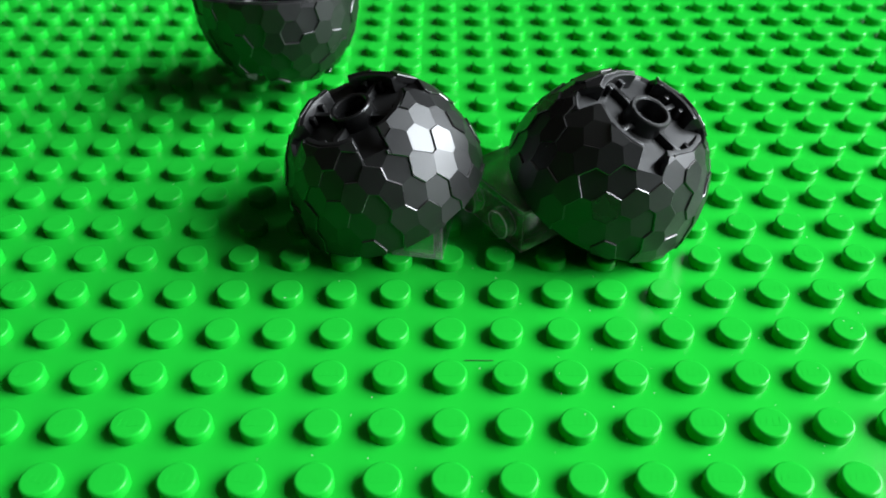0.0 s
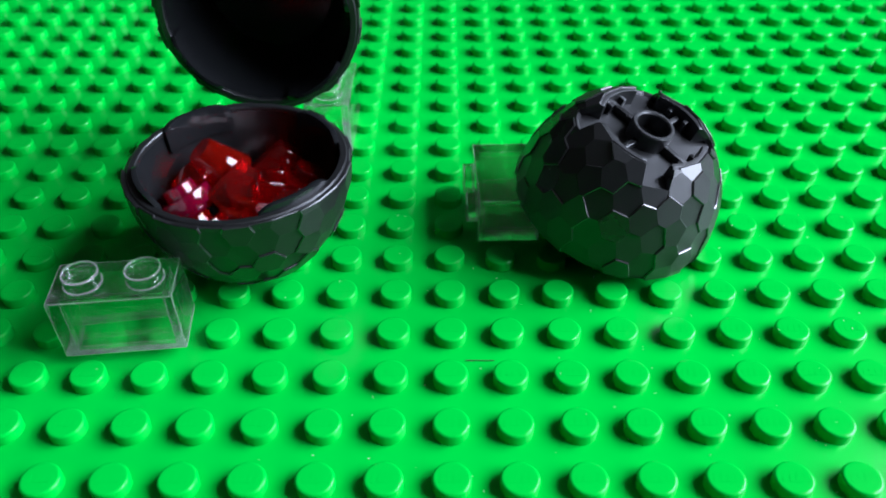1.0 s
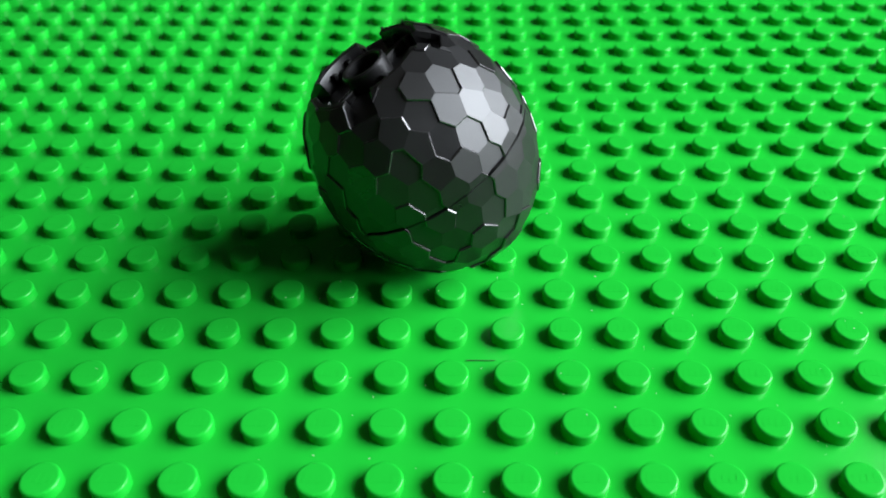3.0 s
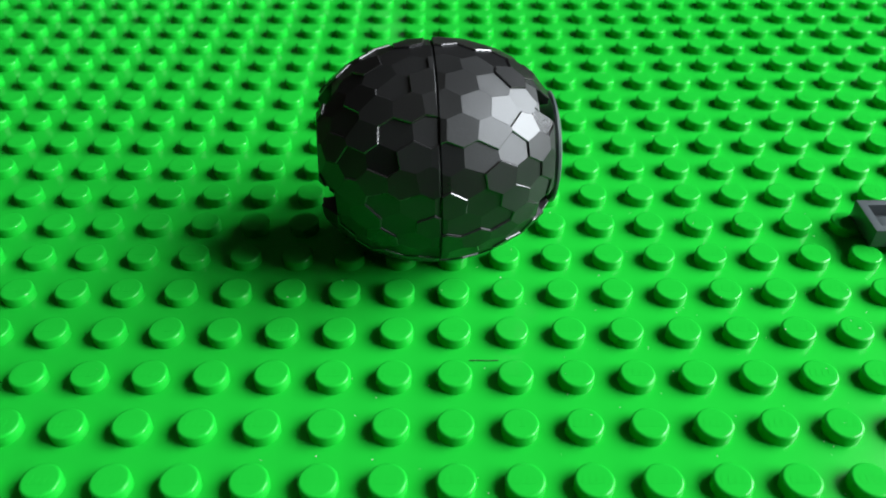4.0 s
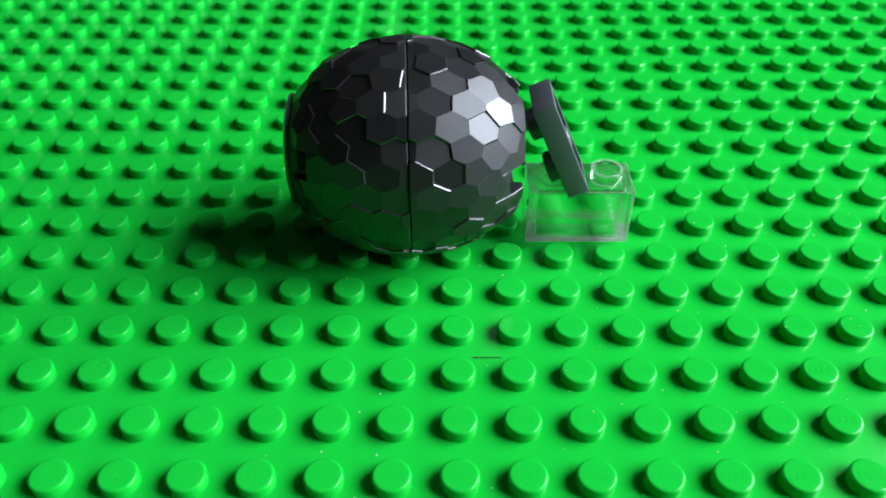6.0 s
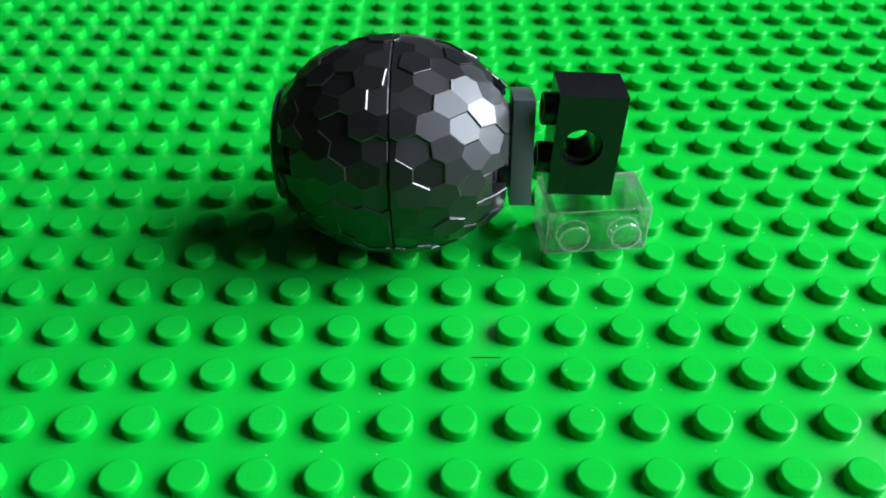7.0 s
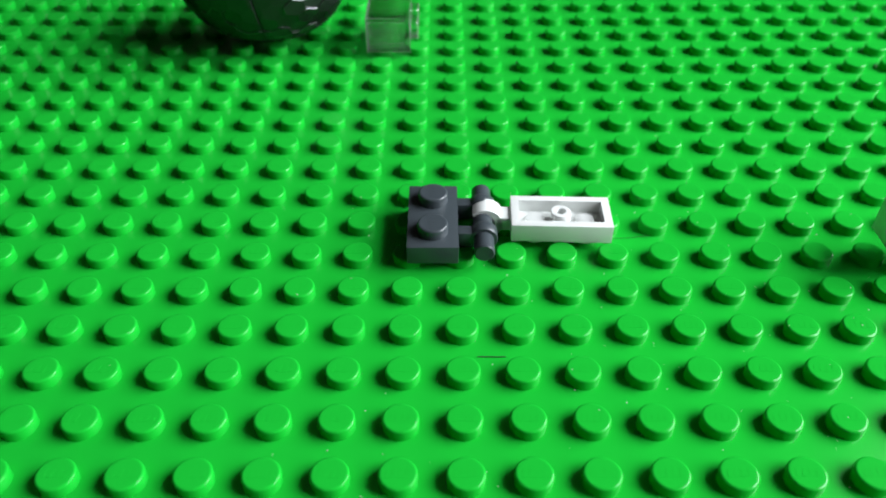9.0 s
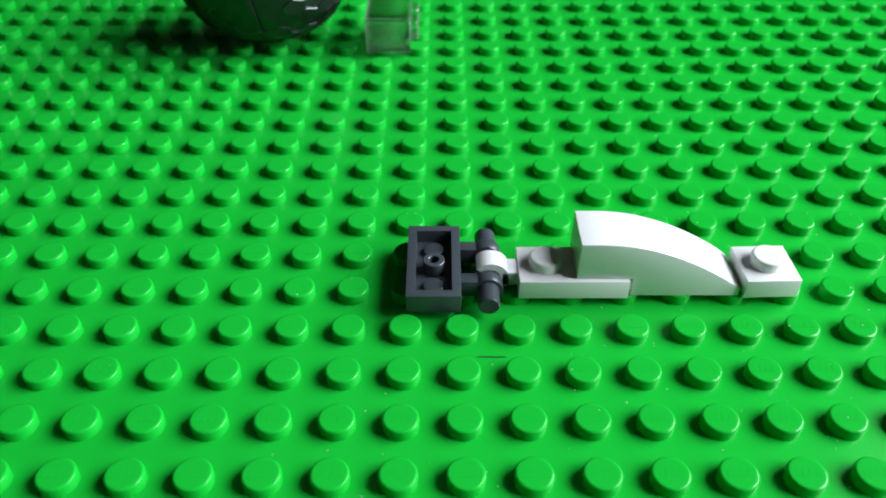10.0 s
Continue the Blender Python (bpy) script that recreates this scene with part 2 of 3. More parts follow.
def egg_seeds(h, k):
    """Centres of a six-sided net on the whole egg: a triangular lattice wrapped round an icosahedron, its pole in the egg's end."""
    lat = math.atan(0.5)
    tops = [Vector((0, 0, 1))] + [Vector((math.cos(lat) * math.cos(radians(72 * i)), math.cos(lat) * math.sin(radians(72 * i)), math.sin(lat))) for i in range(5)]
    corners = tops + [-v for v in tops]
    size = min((corners[0] - v).length for v in corners[1:]) * 1.01
    faces = [f for f in itertools.combinations(range(12), 3) if all((corners[p] - corners[q]).length < size for p, q in itertools.combinations(f, 2))]

    def flat(p, q):
        return Vector((p + q / 2, q * math.sqrt(3) / 2))

    side, up = flat(h, k), flat(-k, h + k)
    det = side.x * up.y - side.y * up.x
    points = []
    for f in faces:
        o, u, w = (corners[i] for i in f)
        if (u - o).cross(w - o).dot(o) < 0:
            u, w = w, u
        for p in range(-k, h + 1):
            for q in range(0, h + k + 1):
                v = flat(p, q)
                s, t = (v.x * up.y - v.y * up.x) / det, (side.x * v.y - side.y * v.x) / det
                if s > -1e-6 and t > -1e-6 and s + t < 1 + 1e-6:
                    d = (o + (u - o) * s + (w - o) * t).normalized()
                    if all((d - e).length > 0.02 for e in points):
                        points.append(d)
    s = np.array(points)
    rng = np.random.default_rng(2)
    size = np.array([EGG_R, EGG_R, EGG_H])
    cloud = rng.normal(size=(40000, 3)) * size
    cloud /= np.linalg.norm(cloud / size, axis=1, keepdims=True)
    s = s * size
    for _ in range(8):
        near = np.concatenate([np.argmin(((c[:, None, :] - s[None]) ** 2).sum(2), axis=1) for c in np.array_split(cloud, 16)])
        s = np.array([cloud[near == i].mean(0) for i in range(len(s))])
        s /= np.linalg.norm(s / size, axis=1, keepdims=True)
    return [Vector(p) for p in s]


def clip_polygon(poly, point, normal, tag):
    """Cut a flat polygon of (corner, tag of the edge after it) by a plane; the cut's edge takes the tag."""
    out = []
    for (a, ta), (b, _) in zip(poly, poly[1:] + poly[:1]):
        da, db = (a - point).dot(normal), (b - point).dot(normal)
        if da <= 0:
            out.append((a, ta))
        if da * db < 0:
            out.append((a + (b - a) * (da / (da - db)), tag if da < 0 else ta))
    return out


def end_cuts(poly, notches):
    """Trim a facet to the egg's seam and end; where a notch of the end crosses it, cut it in pieces."""
    up, zero = Vector((0, 0, 1)), Vector((0, 0, 0))
    poly = clip_polygon(poly, Vector((0, 0, 0.10)), -up, -2)
    pieces = []
    if poly and max(p.z for p, _ in poly) > NOTCH_Z:
        for a in notches:
            out = Vector((math.cos(radians(a)), math.sin(radians(a)), 0))
            side = up.cross(out)
            if sum(p.dot(out) for p, _ in poly) < 0 or not poly:
                continue
            inner = clip_polygon(clip_polygon(poly, side * NOTCH_W, side, -2), side * -NOTCH_W, -side, -2)
            if len(inner) < 3:
                continue
            pieces.append(clip_polygon(inner, Vector((0, 0, NOTCH_Z)), up, -2))
            left, right = clip_polygon(poly, side * NOTCH_W, -side, -2), clip_polygon(poly, side * -NOTCH_W, side, -2)
            if len(left) > 2 and len(right) > 2:
                pieces.append(clip_polygon(right, Vector((0, 0, EGG_CUT)), up, -2))
            poly = left if len(left) > 2 else right
            if len(poly) < 3:
                break
    pieces.append(clip_polygon(poly, Vector((0, 0, EGG_CUT)), up, -2))
    return [p for p in pieces if len(p) > 2]


def facets(half, seed, notches):
    """Six-sided facets that meet in plain creases; groups of them stand proud, with a rounded step round each group,
    coloured paler for its window glint.
    """
    seeds = egg_seeds(3, 3)
    off = Vector((seed * 7.3, 1.7, 4.1))
    level = [0.28 if noise.noise(s * 0.24 + off) + 0.4 * noise.noise(s * 0.55 + off) > 0.0 else 0.0 for s in seeds]
    normals = [Vector((s.x / EGG_R ** 2, s.y / EGG_R ** 2, s.z / EGG_H ** 2)).normalized() for s in seeds]
    for i, (s, n) in enumerate(zip(seeds, normals)):
        if s.z < -3.5 or math.hypot(s.x, s.y) < 4.5 and s.z > 0:
            continue
        u = n.orthogonal().normalized()
        w = n.cross(u)
        c = s + n * level[i]
        poly = [(c + u * a * 7 + w * b * 7, -1) for a, b in ((-1, -1), (1, -1), (1, 1), (-1, 1))]
        for o in sorted(range(len(seeds)), key=lambda k: (seeds[k] - s).length)[1:12]:
            apart = normals[o] - n
            poly = clip_polygon(poly, apart * ((seeds[o].dot(normals[o]) - s.dot(n)) / apart.length_squared), apart, o)
        for piece in end_cuts(poly, notches):
            k = len(piece)
            drop = [t < 0 or level[t] < level[i] - 0.1 for _, t in piece]
            mid = sum((p for p, _ in piece), Vector()) / k
            bm = bmesh.new()
            top, edge, low = [], [], []
            for a, (p, _) in enumerate(piece):
                ahead, back = piece[(a + 1) % k][0] - p, piece[a - 1][0] - p
                way = mid - p if drop[a] and drop[a - 1] else ahead if drop[a - 1] else back if drop[a] else Vector()
                soft = drop[a] or drop[a - 1]
                top.append(bm.verts.new(p + way.normalized() * min(0.13, way.length * 0.3)))
                edge.append(bm.verts.new(p - n * (0.13 if soft else 0.0)))
                low.append(bm.verts.new(p - n * 1.0))
            bm.faces.new(top)
            for p, q in ((top, edge), (edge, low)):
                for a in range(k):
                    face = bm.faces.new([p[(a + 1) % k], p[a], q[a], q[(a + 1) % k]])
                    # slot 1 gives the step's rounded faces the painted glint
                    face.material_index = 1 if p is top and drop[a] and piece[a][1] > -2 else 0
            bmesh.ops.remove_doubles(bm, verts=bm.verts, dist=0.002)
            bmesh.ops.recalc_face_normals(bm, faces=bm.faces)
            part("facet", bm, SHELL, half, smooth=False).data.materials.append(STEP_GLINT)


def arc_block(bm, a0, a1, section, n=8):
    """A solid that sweeps a section of (radius, height) from one angle to another round the egg's axis."""
    rows = []
    for i in range(n + 1):
        a = radians(a0 + (a1 - a0) * i / n)
        rows.append([bm.verts.new((r * math.cos(a), r * math.sin(a), z)) for r, z in (section(i / n) if callable(section) else section)])
    m = len(rows[0])
    for p, q in zip(rows, rows[1:]):
        for i in range(m):
            bm.faces.new([p[i], p[(i + 1) % m], q[(i + 1) % m], q[i]])
    bm.faces.new(rows[0])
    bm.faces.new(rows[-1][::-1])
    bmesh.ops.recalc_face_normals(bm, faces=bm.faces)
    sharp = [e for e in bm.edges if e.calc_face_angle(0) > radians(40)]
    bmesh.ops.bevel(bm, geom=sharp, offset=0.14, segments=2, profile=0.6, affect="EDGES")
    return bm


def egg_half(name, label, seed, turn):
    half = thing(name, label, "egg half", "halves of the plastic egg")
    notches = [turn + 90 * k for k in range(4)]
    facets(half, seed, notches)
    # body under the facets, flat rim, smooth inner bowl
    bm = bmesh.new()
    outer = [(egg_radius(z, 0.5), z) for z in (13.2, 11.5, 9, 6, 3, 0.15)]
    lathe(bm, [(7.6, 12.9), (8.0, 13.3)] + outer + [(EGG_R - 0.55, 0.0), (EGG_R - 1.35, 0.0)], 64)
    part("under_shell", bm, SHELL, half)
    bm = bmesh.new()
    lathe(bm, [(EGG_R - 1.42, 0.6), (EGG_R - 1.42, 0.05), (EGG_R - 1.28, -0.12), (EGG_R - 0.5, -0.12), (EGG_R - 0.3, 0.02), (EGG_R - 0.3, 0.5)], 48)
    part("rim", bm, SHELL, half, "worn flat rim of the bowl")
    bm = bmesh.new()
    inner = [(egg_radius(z, 1.4), z) for z in (0.0, 0.8, 2, 4, 6, 8, 10, 11.5, 12.4)]
    lathe(bm, [(EGG_R - 1.35, 0.0)] + inner + [(7.0, 12.7), (3.0, 12.9), (0, 12.9)], 64)
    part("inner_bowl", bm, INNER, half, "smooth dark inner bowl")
    # recessed end: floor, upright wall in four arcs with notches between, socket ring, webs
    bm = bmesh.new()
    lathe(bm, [(0, FLOOR_Z), (8.0, FLOOR_Z), (egg_radius(FLOOR_Z, 0.35), FLOOR_Z - 0.1)], 48)
    part("recess_floor", bm, SHELL, half)
    for a in notches:
        gap = math.degrees(math.asin(NOTCH_W / 8.6))
        bm = arc_block(bmesh.new(), a + gap, a + 90 - gap, [(7.3, 13.0), (7.6, EGG_CUT - 0.15), (8.3, EGG_CUT - 0.2), (egg_radius(14.8, 0.2), 14.8), (egg_radius(13.0, 0.4), 13.0)], 10)
        part("end_wall", bm, SHELL, half)
        for shift in (-1.5, 1.5):
            bm = bmesh.new()
            box(bm, 6.4, 7.7, shift - 0.35, shift + 0.35, 13.1, 15.2, 0.12)
            bmesh.ops.rotate(bm, cent=(0, 0, 0), matrix=Matrix.Rotation(radians(a + 45), 3, "Z"), verts=bm.verts)
            part("end_lug", bm, SHELL, half)
        bm = bmesh.new()
        box(bm, 2.8, 7.5, -0.45, 0.45, 12.9, 14.7, 0.15)
        bmesh.ops.rotate(bm, cent=(0, 0, 0), matrix=Matrix.Rotation(radians(a + 45), 3, "Z"), verts=bm.verts)
        part("web", bm, SHELL, half)
    bm = bmesh.new()
    lathe(bm, [(3.25, 12.9), (3.25, 16.0), (3.1, 16.2), (2.7, 16.2), (2.5, 16.0), (2.5, 12.9)], 40)
    part("hub_ring", bm, SHELL, half, "round socket ring in the egg's end")
    # curved tabs standing proud of the rim
    for k, a0 in enumerate((55, 145, 230, 333)):
        high, ease = ((1.2, 6) if k % 2 == 0 else (0.9, 5))

        def section(f, high=high, ease=ease):
            up = -high * min(1, ease * f + 0.15, ease * (1 - f) + 0.15)
            return [(EGG_R - 1.2, 3.0), (EGG_R - 1.2, up), (EGG_R - 2.0, up), (EGG_R - 2.3, 3.4)]

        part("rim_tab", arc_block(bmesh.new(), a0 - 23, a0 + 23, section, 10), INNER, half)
    return half


# ---- small building pieces ----
def clear_brick():
    ob = thing("clear_brick", "see-through colourless plastic brick with two studs", "brick", "clear bricks")
    part("body", hollow_box(16 - 0.1, 8 - 0.1, 9.6, 1.5, 1.1, 0.22), CLEAR, ob)
    def bead(ends, r=0.055):
        bm = bmesh.new()
        for a, b in ends:
            a, b = Vector(a), Vector(b)
            turn = (b - a).to_track_quat("Z", "Y").to_matrix().to_4x4()
            lathe(bm, [(r, 0), (r, (b - a).length)], 6, a, turn)
        return bm

    # beads, strips and rings added over the edges to draw their glints
    for hx, hy, z in ((7.88, 3.88, 9.53), (7.88, 3.88, 0.07), (6.45, 2.45, 0.07)):
        c = [(-hx, -hy, z), (hx, -hy, z), (hx, hy, z), (-hx, hy, z)]
        part("glint_line", bead([(c[k], c[(k + 1) % 4]) for k in range(4)]), CLEAR_GLINT, ob, "thin cloudy bead added for the bright glint along a clear edge")
    part("glint_line", bead([((x, y, 0.1), (x, y, 9.5)) for x in (-7.88, 7.88) for y in (-3.88, 3.88)]), CLEAR_GLINT, ob, "thin cloudy bead added for the bright glint along a clear edge")
    bm = bmesh.new()
    for s in (-1, 1):
        box(bm, -7.96, 7.96, min(s * 3.96, s * 2.5), max(s * 3.96, s * 2.5), -0.01, 0.42, 0.08)
        box(bm, min(s * 7.96, s * 6.5), max(s * 7.96, s * 6.5), -2.48, 2.48, -0.01, 0.42, 0.08)
    part("base_glint", bm, CLEAR_GLINT, ob, "pale cloudy strips added for the light caught in the lower edge")
    part("inner_glint", bead([((x, y, 0.1), (x, y, 8.5)) for x in (-6.45, 6.45) for y in (-2.45, 2.45)], 0.06), CLEAR_GLINT, ob)
    for x in (-4, 4):
        bm = bmesh.new()
        add_stud(bm, x, 0, 9.6)
        part("stud", bm, CLEAR, ob)
        for z, r in ((11.28, 2.25), (9.62, 2.42)):
            bm = bmesh.new()
            lathe(bm, [(r - 0.1, -0.1), (r + 0.1, -0.1), (r + 0.1, 0.06), (r - 0.1, 0.06), (r - 0.1, -0.1)], 28, (x, 0, z))
            part("stud_glint", bm, CLEAR_GLINT, ob)
    return ob


def plate_piece(name, label, material, studs=(-4, 4), length=16.0):
    ob = thing(name, label, "plate")
    part("body", hollow_box(length - 0.1, 8 - 0.1, 3.2, 1.3, 1.0), material, ob)
    for x in studs:
        bm = bmesh.new()
        add_stud(bm, x, 0, 3.2)
        part("stud", bm, material, ob)
    if length > 10:
        bm = bmesh.new()
        lathe(bm, [(1.6, 2.4), (1.6, 0.1), (1.5, 0.0), (0.85, 0.0), (0.75, 0.1), (0.75, 2.0), (0, 2.0)], 24)
        part("centre_pin", bm, material, ob)
        for s in (-1, 1):
            bm = bmesh.new()
            lathe(bm, [(1.5, 2.4), (1.5, 1.5), (1.35, 1.4), (0, 1.4)], 24, (4 * s, 0, 0))
            part("inner_boss", bm, material, ob)
    return ob


def handle_plate():
    ob = plate_piece("handle_plate", "dark grey plastic plate with two studs and a bar handle", SLATE)
    yb, zb = -7.9, 2.0
    along = Matrix.Rotation(radians(90), 4, "Y")
    bm = bmesh.new()
    lathe(bm, [(0, -8), (1.4, -8), (1.58, -7.8), (1.58, 7.8), (1.4, 8), (0, 8)], 24, (0, yb, zb), along)
    part("bar", bm, SLATE, ob, "round dark grey handle bar")
    for x in (-3.6, 3.6):
        bm = bmesh.new()
        box(bm, x - 1.0, x + 1.0, yb + 1.2, -3.8, 0.4, 3.2, 0.15)
        part("arm", bm, SLATE, ob)
        bm = bmesh.new()
        lathe(bm, [(1.5, -1.05), (2.1, -1.05), (2.2, -0.9), (2.2, 0.9), (2.1, 1.05), (1.5, 1.05)], 24, (x, yb, zb), along)
        part("collar", bm, SLATE, ob)
    return ob


def clip_plate():
    ob = plate_piece("clip_plate", "white plastic plate with two studs and an end clip", WHITE)
    bm = bmesh.new()
    box(bm, -10.4, -7.8, -1.6, 1.6, 0.5, 2.9, 0.2)
    part("clip_neck", bm, WHITE, ob)
    bm = bmesh.new()
    rows = []
    for k in range(19):
        a = radians(-140 + 280 * k / 18)
        rows.append([(-12.0 + r * math.cos(a), y, 1.8 + r * math.sin(a)) for r, y in ((1.6, -1.6), (2.75, -1.6), (2.75, 1.6), (1.6, 1.6))])
    vs = [[bm.verts.new(p) for p in row] for row in rows]
    for a, b in zip(vs, vs[1:]):
        for i in range(4):
            bm.faces.new([a[i], a[(i + 1) % 4], b[(i + 1) % 4], b[i]])
    bm.faces.new(vs[0])
    bm.faces.new(vs[-1][::-1])
    bmesh.ops.recalc_face_normals(bm, faces=bm.faces)
    part("clip_jaw", bm, WHITE, ob, "open white clip jaw")
    return ob


def small_plate():
    return plate_piece("small_plate", "white square plastic plate with one stud", WHITE, studs=(0,), length=8.0)


def curved_slope():
    ob = thing("curved_slope", "white plastic curved slope three studs long", "slope")
    bm = bmesh.new()
    outline = [(0, 3.25), (0, 9.6)] + [(3 + 20.9 * k / 14, 9.6 - 8.2 * (k / 14) ** 1.9) for k in range(0, 15)] + [(23.95, 0.0), (8.05, 0.0), (8.05, 3.25)]
    a = [bm.verts.new((x, -3.95, z)) for x, z in outline]
    b = [bm.verts.new((x, 3.95, z)) for x, z in outline]
    n = len(outline)
    bm.faces.new(a)
    bm.faces.new(b[::-1])
    for k in range(n):
        bm.faces.new([a[k], b[k], b[(k + 1) % n], a[(k + 1) % n]])
    bmesh.ops.recalc_face_normals(bm, faces=bm.faces)
    edges = [e for e in bm.edges if e.calc_face_angle(0) > radians(40)]
    bmesh.ops.bevel(bm, geom=edges, offset=0.14, segments=2, profile=0.6, affect="EDGES")
    part("curved_body", bm, WHITE, ob)
    return ob


def hole_brick():
    ob = thing("hole_brick", "black plastic brick with a round pin hole and two studs", "brick")
    bm = bmesh.new()
    n, cz, hx = 40, 5.6, 7.95
    def rect(a):
        c, s = math.cos(a), math.sin(a)
        k = min(hx / abs(c) if abs(c) > 1e-6 else 1e9, ((9.6 - cz) if s > 0 else cz) / abs(s) if abs(s) > 1e-6 else 1e9)
        return c * k, cz + s * k
    corner = [math.atan2(dz, sx * hx) for sx in (-1, 1) for dz in (9.6 - cz, -cz)]
    angs = sorted([2 * math.pi * k / n - math.pi for k in range(n)] + corner)
    n = len(angs)
    loops = []
    for y, kind in ((-3.95, "out"), (-3.95, 3.1), (-3.1, 3.1), (-3.1, 2.4), (3.1, 2.4), (3.1, 3.1), (3.95, 3.1), (3.95, "out")):
        loops.append([bm.verts.new((rect(a)[0], y, rect(a)[1])) if kind == "out" else bm.verts.new((kind * math.cos(a), y, cz + kind * math.sin(a))) for a in angs])
    for p, q in zip(loops, loops[1:] + loops[:1]):
        for k in range(n):
            bm.faces.new([p[k], p[(k + 1) % n], q[(k + 1) % n], q[k]])
    bmesh.ops.recalc_face_normals(bm, faces=bm.faces)
    part("body", bm, BLACK, ob)
    for x in (-4, 4):
        bm = bmesh.new()
        add_stud(bm, x, 0, 9.6, hollow=True)
        part("stud", bm, BLACK, ob)
    return ob


def round_dish():
    ob = thing("round_dish", "smooth light grey round plastic dish on the egg's end", "dish")
    bm = bmesh.new()
    lathe(bm, [(0, 0.4), (3.0, 0.4), (6.5, 0.2), (7.9, 0.1), (8.15, 0.4), (8.1, 0.7), (6.6, 1.2), (4.6, 1.55), (2.4, 1.78), (0, 1.85)], 64)
    part("dish_body", bm, STONE, ob)
    return ob


def gem(kind, material, colour):
    names = {"round": "round_gem", "square": "square_gem", "cone": "cone_gem"}
    ob = thing(names[kind], f"{colour} see-through small plastic {kind} piece inside the egg", "plastic gem", "gems in the egg")
    bm = bmesh.new()
    if kind == "round":
        lathe(bm, [(0, 0), (2.9, 0), (3.0, 0.2), (3.0, 0.6), (3.9, 0.8), (4.0, 1.0), (4.0, 3.0), (3.85, 3.2), (2.4, 3.2), (2.4, 4.6), (2.2, 4.8), (0, 4.8)], 28)
    elif kind == "square":
        box(bm, -3.9, 3.9, -3.9, 3.9, 0, 3.2, 0.2)
        add_stud(bm, 0, 0, 3.2)
    else:
        lathe(bm, [(0, 0), (2.4, 0), (2.4, 0.8), (3.9, 1.0), (3.9, 1.6), (2.3, 7.4), (2.1, 7.6), (0, 7.6)], 28)
    part("gem_body", bm, material, ob)
    return ob


def thread(name, label, points, radius, material):
    cu = bpy.data.curves.new(name, "CURVE")
    cu.dimensions, cu.bevel_depth, cu.bevel_resolution = "3D", radius * MM, 1
    sp = cu.splines.new("NURBS")
    sp.points.add(len(points) - 1)
    for p, q in zip(sp.points, points):
        p.co = (q[0] * MM, q[1] * MM, q[2] * MM, 1)
    sp.use_endpoint_u = True
    cu.materials.append(material)
    return tagged(new(name, cu), label, "hair")


room()
PLATE = green_plate()
EGG_A = egg_half("egg_half", "dark metallic plastic egg half, bowl that takes the red gems", 3, 20)
EGG_B = egg_half("egg_half", "dark metallic plastic egg half that becomes the egg's top", 3, -3)
EGG_C = tagged(copy_thing(EGG_A, Matrix()), "dark metallic plastic egg half that pours out red gems")
BRICKS = [clear_brick()]
for _ in range(5):
    BRICKS.append(copy_thing(BRICKS[0], Matrix()))
GREY_PLATE = plate_piece("grey_plate", "dark grey plastic plate with two studs, lying upside down", GREY)
HANDLE = handle_plate()
CLIP = clip_plate()
SLOPE = curved_slope()
SMALL = small_plate()
HOLED = hole_brick()
DISH = round_dish()
GEMS = []
for kind, material, colour in (("round", PINK, "magenta"), ("round", RED, "red"), ("square", RED, "red"), ("square", RED, "red"), ("cone", ORANGE, "orange"), ("round", RED, "red"),
                               ("square", RED, "red"), ("round", RED, "red"), ("cone", RED, "red"), ("round", ORANGE, "orange"), ("square", RED, "red"), ("round", RED, "red")):
    GEMS.append(gem(kind, material, colour))
thread("loose_hair", "thin dark hair lying on the green plate", [(2.1, 19.5, 0.12), (3.4, 19.55, 0.1), (4.7, 19.45, 0.1), (6.0, 19.5, 0.12)], 0.07, DARK)
LONG_HAIR = thread("loose_hair", "long thin curved hair lying on the green plate", [(15.5, 47.2, 0.1), (19, 45.6, 0.1), (23.6, 44.9, 0.1), (28, 45.1, 0.1), (33, 46.2, 0.1)], 0.028, DARK)
plate_studs(PLATE)


def dust():
    """Pale specks on the plate, thicker towards its near east corner."""
    rng = random.Random(11)
    bm = bmesh.new()
    for _ in range(150):
        x, y = 70 - 90 * rng.random() ** 1.3, -4 + 60 * rng.random() ** 1.4
        if rng.random() < 0.2:
            x, y = rng.uniform(-60, 60), rng.uniform(0, 90)
        top = math.hypot((x + 4) % 8 - 4, (y + 4) % 8 - 4) < 2.3
        r = rng.uniform(0.04, 0.10)
        made = bmesh.ops.create_icosphere(bm, subdivisions=1, radius=r)["verts"]
        for v in made:
            v.co = Vector((v.co.x * rng.uniform(0.7, 1.6), v.co.y, v.co.z * 0.5)) + Vector((x, y, (STUD_H if top else 0) + r * 0.4))
    ob = part("dust", bm, DUST, None)
    tagged(ob, "pale dust specks lying on the green plate", "dust", kind="stuff")


dust()


# ---- poses over time (millimetres and degrees) ----
def place(x, y, z, rx=0, ry=0, rz=0):
    return pose(x * MM, y * MM, z * MM, rx, ry, rz)


def axes(pos, xdir, zdir):
    z = Vector(zdir).normalized()
    x = Vector(xdir)
    x = (x - z * x.dot(z)).normalized()
    m = Matrix((x, z.cross(x), z)).transposed().to_4x4()
    m.translation = Vector(pos) * MM
    return m


def leaning(x, y, z, tilt, way):
    """A half egg with its rim centre at x, y, z and its end tipped from upright."""
    return place(x, y, z) @ pose(0, 0, 0, 0, 0, way) @ pose(0, 0, 0, 0, tilt, 0) @ pose(0, 0, 0, 0, 0, -way)


